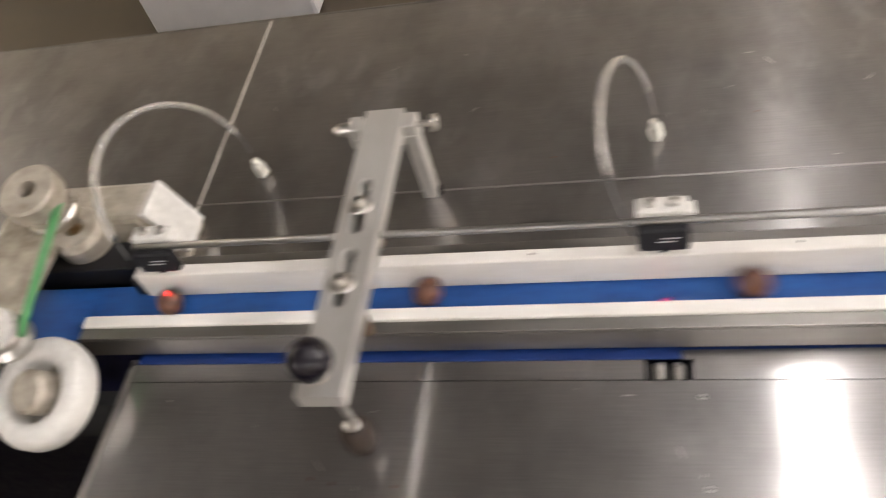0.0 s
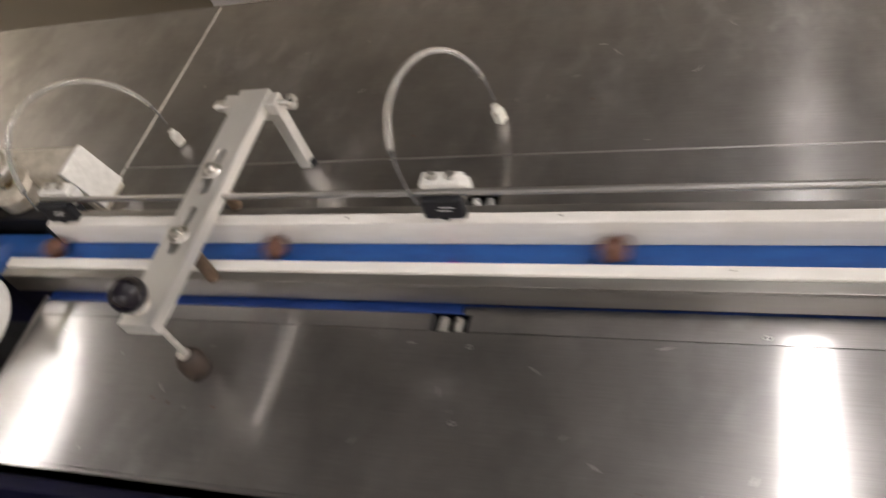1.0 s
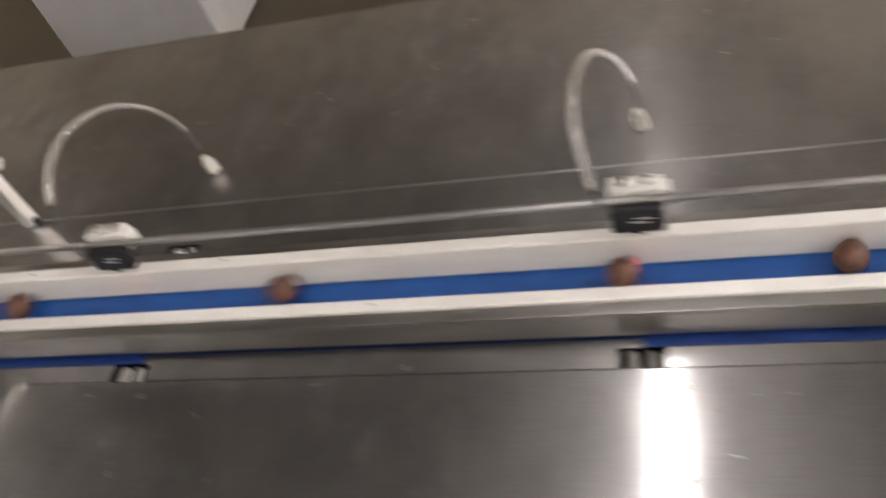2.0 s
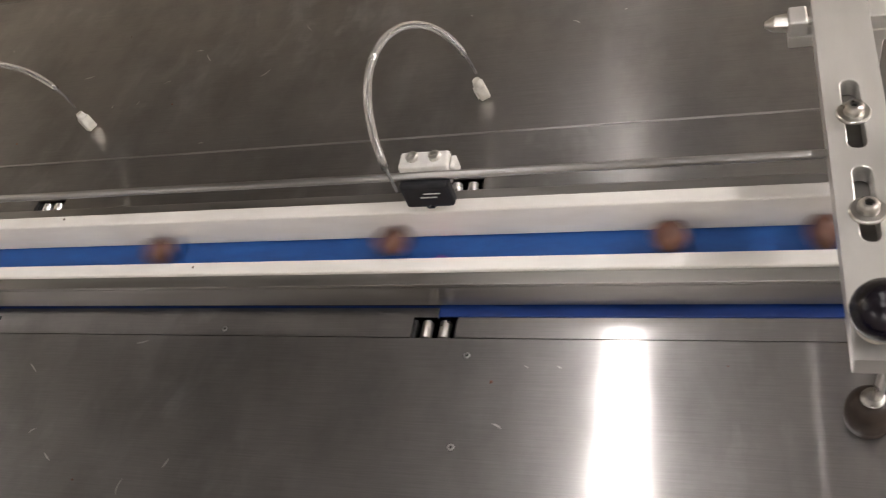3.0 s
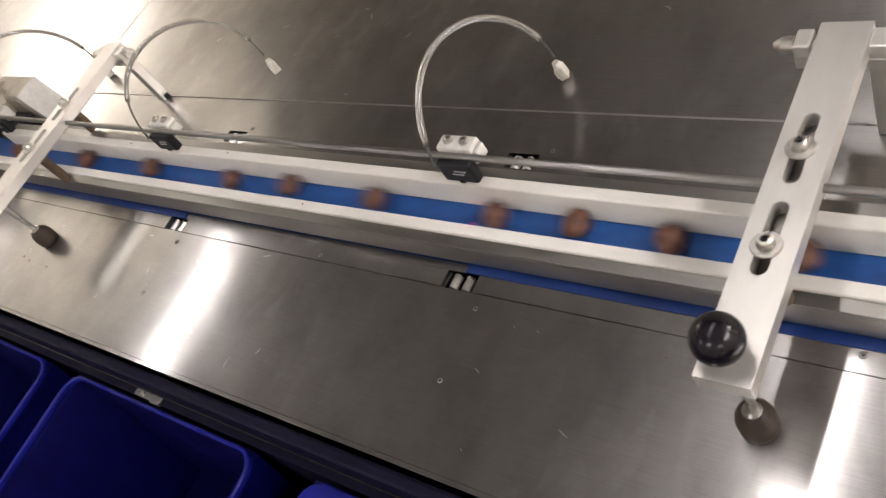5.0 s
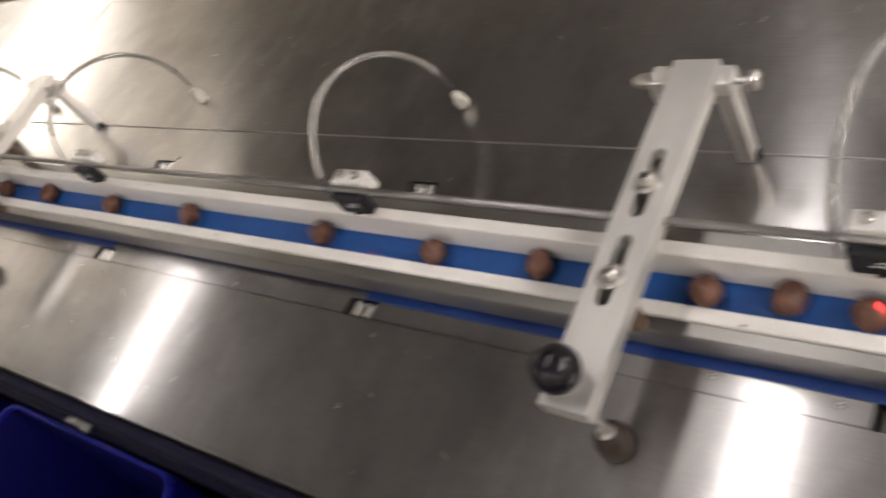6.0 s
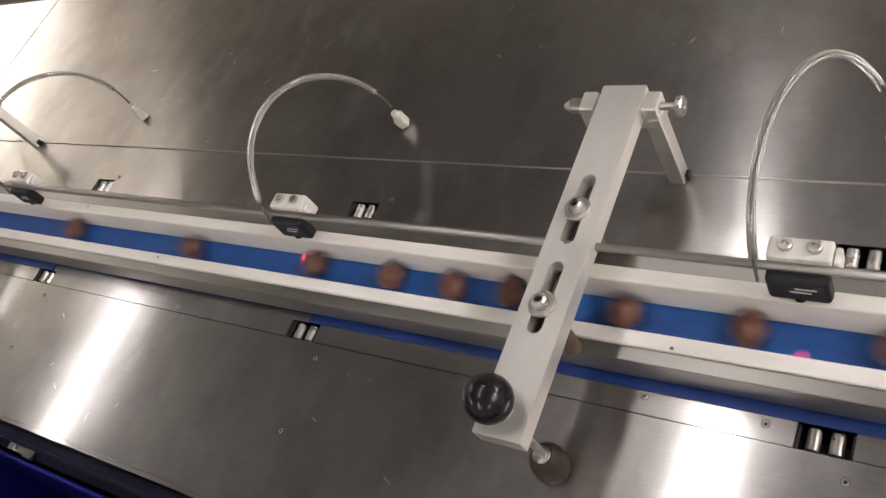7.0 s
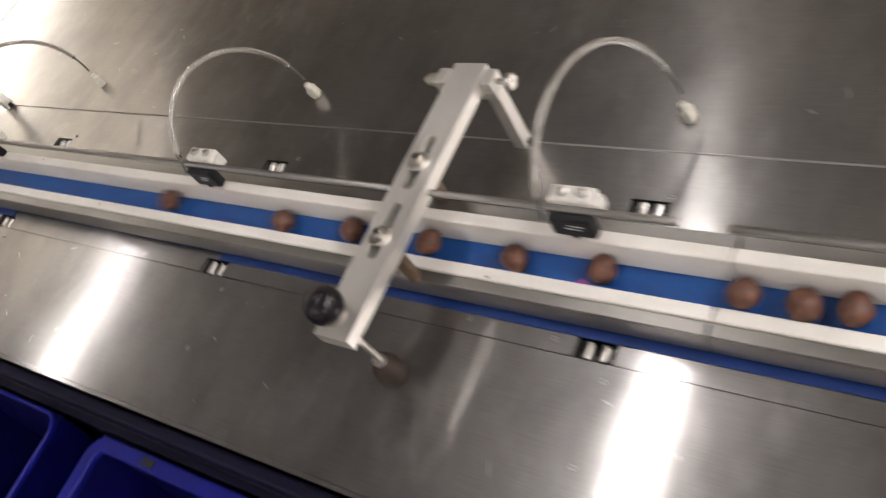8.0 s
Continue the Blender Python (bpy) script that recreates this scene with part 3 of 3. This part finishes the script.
# ---------------------------------------------------------------- sensors on the rod
TUBES = [  # control points of each cable's arc
    ((-1.024, 0.040, 0.072), (-1.063, 0.073, 0.188), (-1.004, 0.210, 0.130), (-0.984, 0.191, 0.030)),
    ((-0.652, 0.040, 0.072), (-0.695, 0.066, 0.170), (-0.652, 0.218, 0.136), (-0.635, 0.201, 0.027)),
    ((-0.264, 0.040, 0.072), (-0.305, 0.096, 0.159), (-0.260, 0.197, 0.122), (-0.248, 0.198, 0.026)),
    ((0.112, 0.040, 0.072), (0.098, 0.085, 0.161), (0.130, 0.200, 0.146), (0.156, 0.190, 0.032)),
]


def sensor(x, tube, bare):
    s = thing("belt_sensor", "black sensor clamped on the rod with a looped clear cable", "sensor", "sensors on the rod", (x, 0, 0))
    bm = box(-0.0165, 0.0165, 0.0395, 0.0490, 0.0550, 0.0765, 0.0028, segments=3)
    body = part("sensor_body", bm, BLACK, s, "rounded black plastic sensor body", smooth=False)
    part("lens", turned([(0, 0.0030), (0.8, 0.0030), (1, 0.002), (1, 0)], (0, 0.0430, 0.0575), (0, 0.0398, 0.0545), 16), KNOB, body)
    bm = box(-0.004, 0.007, 0.0391, 0.0394, 0.0655, 0.0664)
    box(-0.001, 0.010, 0.0391, 0.0394, 0.0690, 0.0698, bm=bm)
    part("print", bm, INK, body, "short pale printed bars")
    beam = bpy.data.lights.new("sensor_beam", "SPOT")
    beam.energy, beam.color, beam.spot_size, beam.spot_blend, beam.shadow_soft_size = 0.30, (1.0, 0.03, 0.05), math.radians(20), 0.8, 0.0008
    spot = new("sensor_beam", beam)
    spot.parent = s
    eye, aim = Vector((0, 0.0385, 0.0545)), Vector((0, 0.0290, 0.0380))
    spot.matrix_local = Matrix.Translation(eye) @ (aim - eye).to_track_quat("-Z", "Y").to_matrix().to_4x4()
    part("clamp", box(-0.0165, 0.0165, 0.0492, 0.0630, 0.0665, 0.0840, 0.0018), CLAMP, s, "pale clamp block")
    part("clamp_ear", box(0.0167, 0.0205, 0.0500, 0.0610, 0.0690, 0.0810, 0.0014), CLAMP, s)
    for sx in (-1, 1):
        part("clamp_screw", turned([(0, 0), (0, 0.0040), (0.85, 0.0040), (1, 0.0034), (1, 0.0020), (0.4, 0.0020), (0.4, 0)], (sx * 0.0075, 0.0570, 0.0835), (sx * 0.0075, 0.0570, 0.0868), 16), BOLT, s)
    here = Vector((x, 0, 0))
    pts = [p - here for p in bezier(*tube)]
    part("cable", swept(pts, 0.0010, 10), CABLE, s, "dark thin cable", smooth=True)
    part("sleeve", swept(pts[bare:-3], 0.0027, 16, 0.0017), SLEEVE, s, "clear plastic sleeve", smooth=True)
    part("sleeve_tie", swept(pts[14:16], 0.0032, 12, 0.00275), SLEEVE, s)
    end = pts[-1]
    ahead = (pts[-1] - pts[-3]).normalized()
    turn = ahead.to_track_quat("Z", "Y").to_matrix().to_4x4()
    bm = box(-0.0056, 0.0056, -0.0048, 0.0048, -0.007, 0.009, 0.0018, segments=3)
    box(-0.0036, 0.0036, -0.0063, -0.0047, -0.003, 0.006, bm=bm)
    turned([(0, 0), (0, 0.0048), (1, 0.0036), (1, 0)], (0, 0, -0.0068), (0, 0, -0.0120), 12, bm)
    bm.transform(Matrix.Translation(end) @ turn @ Matrix.Scale(0.9, 4))
    low = min(v.co.z for v in bm.verts)
    for v in bm.verts:
        v.co.z += 0.0006 - low
    part("connector", bm, PLUG, s, "milky white nylon plug")
    return s


for x, tube, bare in zip(SENSORS, TUBES, (2, 6, 2, 2)):
    sensor(x, tube, bare)


# ---------------------------------------------------------------- drive unit beside the rails
def drive_unit():
    d = thing("drive_unit", "worn cast drive head with green cord and milky wheel", "drive unit", at=(-1.09, 0.05, 0))
    bm = box(-0.05, 0.066, 0.042, 0.085, 0.0005, 0.060, 0.005)
    for v in bm.verts:
        if v.co.x > 0.03 and v.co.z > 0.03:
            v.co.x -= 0.020
    block = part("gear_block", bm, CAST, d, "stained cast aluminium block with a slanted end")
    # Pale sheet on the block's slanted end puts its brightness into the colour.
    bm = box(0.047, 0.052, 0.044, 0.083, 0.012, 0.062, 0.001)
    for v in bm.verts:
        v.co.x += (0.062 - v.co.z) * 0.36
    part("lit_end", bm, CLAMP, d, "slanted end of the block, coloured as lit")
    boss = part("boss", turned([(0, 0), (0, 0.023), (0.75, 0.023), (1, 0.019), (1, 0.0085), (0.45, 0.0085), (0.45, 0)], (-0.012, 0.040, 0.036), (-0.010, 0.035, 0.0625), 32), CAST, d, "tan round boss with a dark bore", smooth=False)
    part("set_screw", turned([(0, 0), (0, 0.006), (0.8, 0.006), (1, 0.005), (1, 0.003), (0.5, 0.003), (0.5, 0)], (-0.011, 0.0375, 0.0485), (-0.0102, 0.0355, 0.0600), 14), BRASS, boss, "brassy set screw")
    part("arm", box(-0.085, -0.022, -0.095, 0.075, 0.050, 0.062, 0.005), CAST, d)
    pulley = part("pulley", turned([(0, 0), (0, 0.019), (0.26, 0.020), (0.34, 0.0155), (0.56, 0.0155), (0.64, 0.0245), (0.95, 0.0245), (1, 0.0225), (1, 0.0080), (0.60, 0.0080), (0.60, 0)], (-0.029, 0.047, 0.0622), (-0.027, 0.039, 0.106), 36), CAST, d, "pale turned pulley with a bored hole")
    part("bore", turned([(0, 0), (0, 0.0076), (1, 0.0076), (1, 0)], (-0.0280, 0.0426, 0.0862), (-0.0278, 0.0420, 0.0900), 18), BRASS, pulley)
    part("flange", turned([(0, 0.0160), (0, 0.0215), (0.6, 0.0225), (1, 0.0205), (1, 0.0160)], (-0.0285, 0.0450, 0.0700), (-0.0283, 0.0443, 0.0760), 36), BOLT, pulley, "polished steel flange")
    wheel = part("wheel", turned([(0, 0.024), (0, 0.038), (0.12, 0.0415), (0.3, 0.043), (0.7, 0.043), (0.88, 0.0415), (1, 0.038), (1, 0.028), (0.85, 0.024), (0.35, 0.023), (0.35, 0.0)], (0.000, -0.092, 0.010), (-0.003, -0.100, 0.034), 48), CLAMP, d, "thick milky white nylon wheel", smooth=True)
    part("hub", turned([(0, 0), (0, 0.017), (0.85, 0.017), (1, 0.014), (1, 0)], (-0.001, -0.094, 0.0185), (-0.004, -0.104, 0.040), 24), CAST, d)
    guide = part("guide_roller", turned([(0, 0), (0, 0.018), (0.2, 0.0185), (0.35, 0.012), (0.65, 0.012), (0.8, 0.0185), (1, 0.018), (1, 0.005), (1, 0)], (-0.012, -0.074, 0.0625), (-0.012, -0.080, 0.0840), 30), BOLT, d, "polished grooved guide roller")
    part("axle", turned([(0, 0), (0, 0.0046), (1, 0.0040), (1, 0)], (-0.012, -0.080, 0.0842), (-0.012, -0.0815, 0.0900), 16), ROD, guide)
    for x0, x1 in ((-0.0075, 0.0020),):
        a, b = Vector((x0, 0.043, 0.090)), Vector((x1, -0.077, 0.073))
        part("cord", swept([a.lerp(b, i / 6) for i in range(7)], 0.0034, 12), GREEN, d, "taut clear green plastic cord", smooth=True)
    part("dark_guard", box(-0.06, 0.052, 0.010, 0.0395, 0.001, 0.036, 0.002), BLACK, d)
    part("end_block", box(0.048, 0.066, -0.0075, 0.0090, 0.0230, 0.0420, 0.002), BLACK, d, "black plastic block at the rail's end")
    return d


drive_unit()


# ---------------------------------------------------------------- blue bins in the tray
def bin_mesh(w, depth, h, wall):
    bm = bmesh.new()
    t = 0.86
    outer_top = [(-w / 2, 0), (w / 2, 0), (w / 2, -depth), (-w / 2, -depth)]
    rows = []
    for sx, z in ((1.0, h), (1.0 - 2 * wall / w, h - 0.001), (t - 2 * wall / w, 0.006)):
        rows.append([bm.verts.new((x * sx, -depth / 2 + (y + depth / 2) * (sx if sx == 1 else 1 - (1 - sx) * w / depth), z)) for x, y in outer_top])
    low = [bm.verts.new((x * t, -depth / 2 + (y + depth / 2) * (1 - (1 - t) * w / depth), 0)) for x, y in outer_top]
    for lo, hi in zip(rows, rows[1:]):
        for k in range(4):
            bm.faces.new((lo[k], lo[(k + 1) % 4], hi[(k + 1) % 4], hi[k]))
    bm.faces.new(rows[-1])
    for k in range(4):
        bm.faces.new((low[k], low[(k + 1) % 4], rows[0][(k + 1) % 4], rows[0][k]))
    bm.faces.new(low[::-1])
    bmesh.ops.recalc_face_normals(bm, faces=bm.faces[:])
    return bm


def rim_mesh(w, depth, h, wide, corner):
    """A flat rim with rounded corners."""
    def ring(inset, z):
        r, pts = max(corner - inset, 0.003), []
        for k, (sx, sy) in enumerate(((1, 1), (-1, 1), (-1, -1), (1, -1))):
            cx, cy = sx * (w / 2 - inset - r), -depth / 2 + sy * (depth / 2 - inset - r)
            for q in range(7):
                a = (k + q / 6) * math.pi / 2
                pts.append(bm.verts.new((cx + r * math.cos(a), cy + r * math.sin(a), z)))
        return pts
    bm = bmesh.new()
    rings = [ring(0, h), ring(0, h + 0.005), ring(0.0012, h + 0.0065), ring(wide - 0.0012, h + 0.0065), ring(wide, h + 0.005), ring(wide, h)]
    for lo, hi in zip(rings, rings[1:] + rings[:1]):
        for k in range(len(lo)):
            j = (k + 1) % len(lo)
            bm.faces.new((lo[k], lo[j], hi[j], hi[k]))
    bmesh.ops.recalc_face_normals(bm, faces=bm.faces[:])
    return bm


for x in (-1.33, -0.95, -0.578, -0.19, 0.19):
    pale = x > -0.3
    b = thing("blue_bin", "open blue plastic bin with a broad rim coloured as lit in the tray" if pale else "open blue plastic bin, its shade in the colour, with a thin edge in the tray", "bin", "bins before the deck", (x, -0.192, -0.279))
    part("tub", bin_mesh(0.312, 0.38, 0.212, 0.012 if pale else 0.004), BIN_SHADED, b)
    part("rim", rim_mesh(0.322, 0.386, 0.2125, 0.016 if pale else 0.0045, 0.024), BIN_RIM_LIT, b, "rounded blue rim coloured as lit" if pale else "thin blue edge coloured as lit")
    if pale:
        part("latch", box(-0.078, -0.062, -0.012, -0.004, 0.2192, 0.2205, 0.0005), VOID, b, "dark slot in the rim")
clip = thing("tray_clip", "small grey steel clip on the edge of the dark tray", "clip", at=(-0.592, -0.1845, -0.0618))
part("plate", box(-0.026, 0.020, -0.0035, 0.0035, 0.0002, 0.0020, 0.0005), ROD, clip)
part("hook", box(0.008, 0.024, -0.0055, -0.0020, 0.0022, 0.0060, 0.0008), ROD, clip)
part("screw", turned([(0, 0), (0, 0.0026), (0.8, 0.0026), (1, 0.0020), (1, 0)], (-0.012, 0, 0.0021), (-0.012, 0, 0.0042), 14), BOLT, clip)


# ---------------------------------------------------------------- nuts on the belt
def nut_mesh(seed):
    bm = bmesh.new()
    bmesh.ops.create_icosphere(bm, subdivisions=3, radius=1.0)
    for v in bm.verts:
        n = noise.noise(v.co * 1.3 + Vector((seed * 7.1, 0, 0))) * 0.10 + noise.noise(v.co * 4.0 + Vector((0, seed * 3.3, 0))) * 0.04
        p = v.co * (1 + n)
        v.co = Vector((p.x * 0.0112, p.y * 0.0100, p.z * 0.0098))
    low = min(v.co.z for v in bm.verts)
    for v in bm.verts:
        v.co.z -= low
    return bm


NUT_MESHES = []
for k in range(6):
    ob = part("nut", nut_mesh(k + 1), NUT, smooth=True)
    NUT_MESHES.append(ob.data)
    bpy.data.objects.remove(ob)
BELT_TOP, INFEED = 0.0222, -1.25
# for each nut: times, and when by then it should have reached the point where the belt slows it
EARLY = [((0, 0.28),), ((0, 0.54), (0.5, 0.64)), ((0, 0.783), (0.5, 0.95)), ((0.5, 1.16), (1, 1.20)), ((1, 1.53), (1.5, 1.61)), ((1, 1.81), (1.5, 1.93), (2, 1.89)), ((2, 2.19), (3.3, 2.06)), ((2, 2.47), (3.3, 2.29)), ((2, 2.70), (3.3, 2.50))]
MIDDLE = [((3, 2.92),), ((3.3, 3.145), (3.5, 3.17)), ((3.3, 3.425), (3.5, 3.44)), ((3.5, 3.73), (4, 3.59)), ((3.5, 3.90), (4, 3.83)), ((4, 4.10),), ((4, 4.29),), ((4, 4.44), (4.2, 4.50)), ((5, 4.68),), ((5.5, 4.83),)]
LATE = [((5.5, 5.01), (6, 4.98)), ((5.5, 5.14), (6, 5.09)), ((5.5, 5.24), (6, 5.21)), ((5.5, 5.41), (6, 5.38), (6.5, 5.30)), ((5.5, 5.57), (6, 5.51), (6.5, 5.40)), ((5.5, 5.77), (6, 5.74), (6.5, 5.65)), ((5.5, 5.94), (6, 5.95), (6.5, 5.85))]
LAST = [((6, 6.17), (6.5, 6.07), (7, 6.04), (7.2, 6.09), (7.5, 6.25)), ((6, 6.33), (6.5, 6.25), (7, 6.23), (7.5, 6.32), (8, 6.40)), ((6.5, 6.49), (7, 6.44), (7.5, 6.50), (8, 6.53)), ((6.5, 6.61), (7, 6.56), (7.5, 6.63), (8, 6.60)), ((6.5, 6.74), (7, 6.70), (7.5, 6.77), (8, 6.69)), ((7, 6.86), (7.5, 6.96), (8, 6.93)), ((7, 7.06), (7.5, 7.12), (8, 7.10)), ((7, 7.28), (7.5, 7.32), (8, 7.30)), ((7.5, 7.55), (8, 7.50)), ((7.5, 7.76), (8, 7.70)), ((8, 7.98),)]
ARRIVALS = EARLY + MIDDLE + LATE + LAST


def motions():
    """Each nut rides the belt: fast at first, then slower past the second sensor, where the nuts close up."""
    for i, arrival in enumerate(ARRIVALS):
        nut = new("nut", NUT_MESHES[i % 6])
        tagged(nut, "rounded reddish-brown nut riding the blue belt", "nut", "nuts on the belt")
        yaw = (i * 67) % 360
        y = 0.0295 + 0.0015 * math.sin(i * 2.3)
        rows = []
        n = 48
        for k in range(n + 1):
            t = 8.0 * k / n
            ahead = sum(1 for other in ARRIVALS[:i] if travel(t - other[0][1]) < INFEED)
            x = max(travel(t - due(arrival, t)), INFEED - 0.024 * ahead)
            rows.append((t, pose(min(x, 1.86 - 0.024 * i), y, BELT_TOP, 0, 0, yaw)))
        walk(nut, rows)


def due(arrival, t):
    """The arrival that holds at t, between those given."""
    if t <= arrival[0][0]:
        return arrival[0][1]
    for (ta, a), (tb, b) in zip(arrival, arrival[1:]):
        if t <= tb:
            return a + (b - a) * (t - ta) / (tb - ta)
    return arrival[-1][1]


def travel(s):
    """Place along the belt, s seconds after the point where the belt begins to slow the nuts."""
    if s < 0:
        return -0.34 + 0.85 * s
    if s < 0.3015:
        return -0.34 + 0.34 * (1 - math.exp(-2.5 * s))
    return -0.16 + 0.40 * (s - 0.3015)


motions()
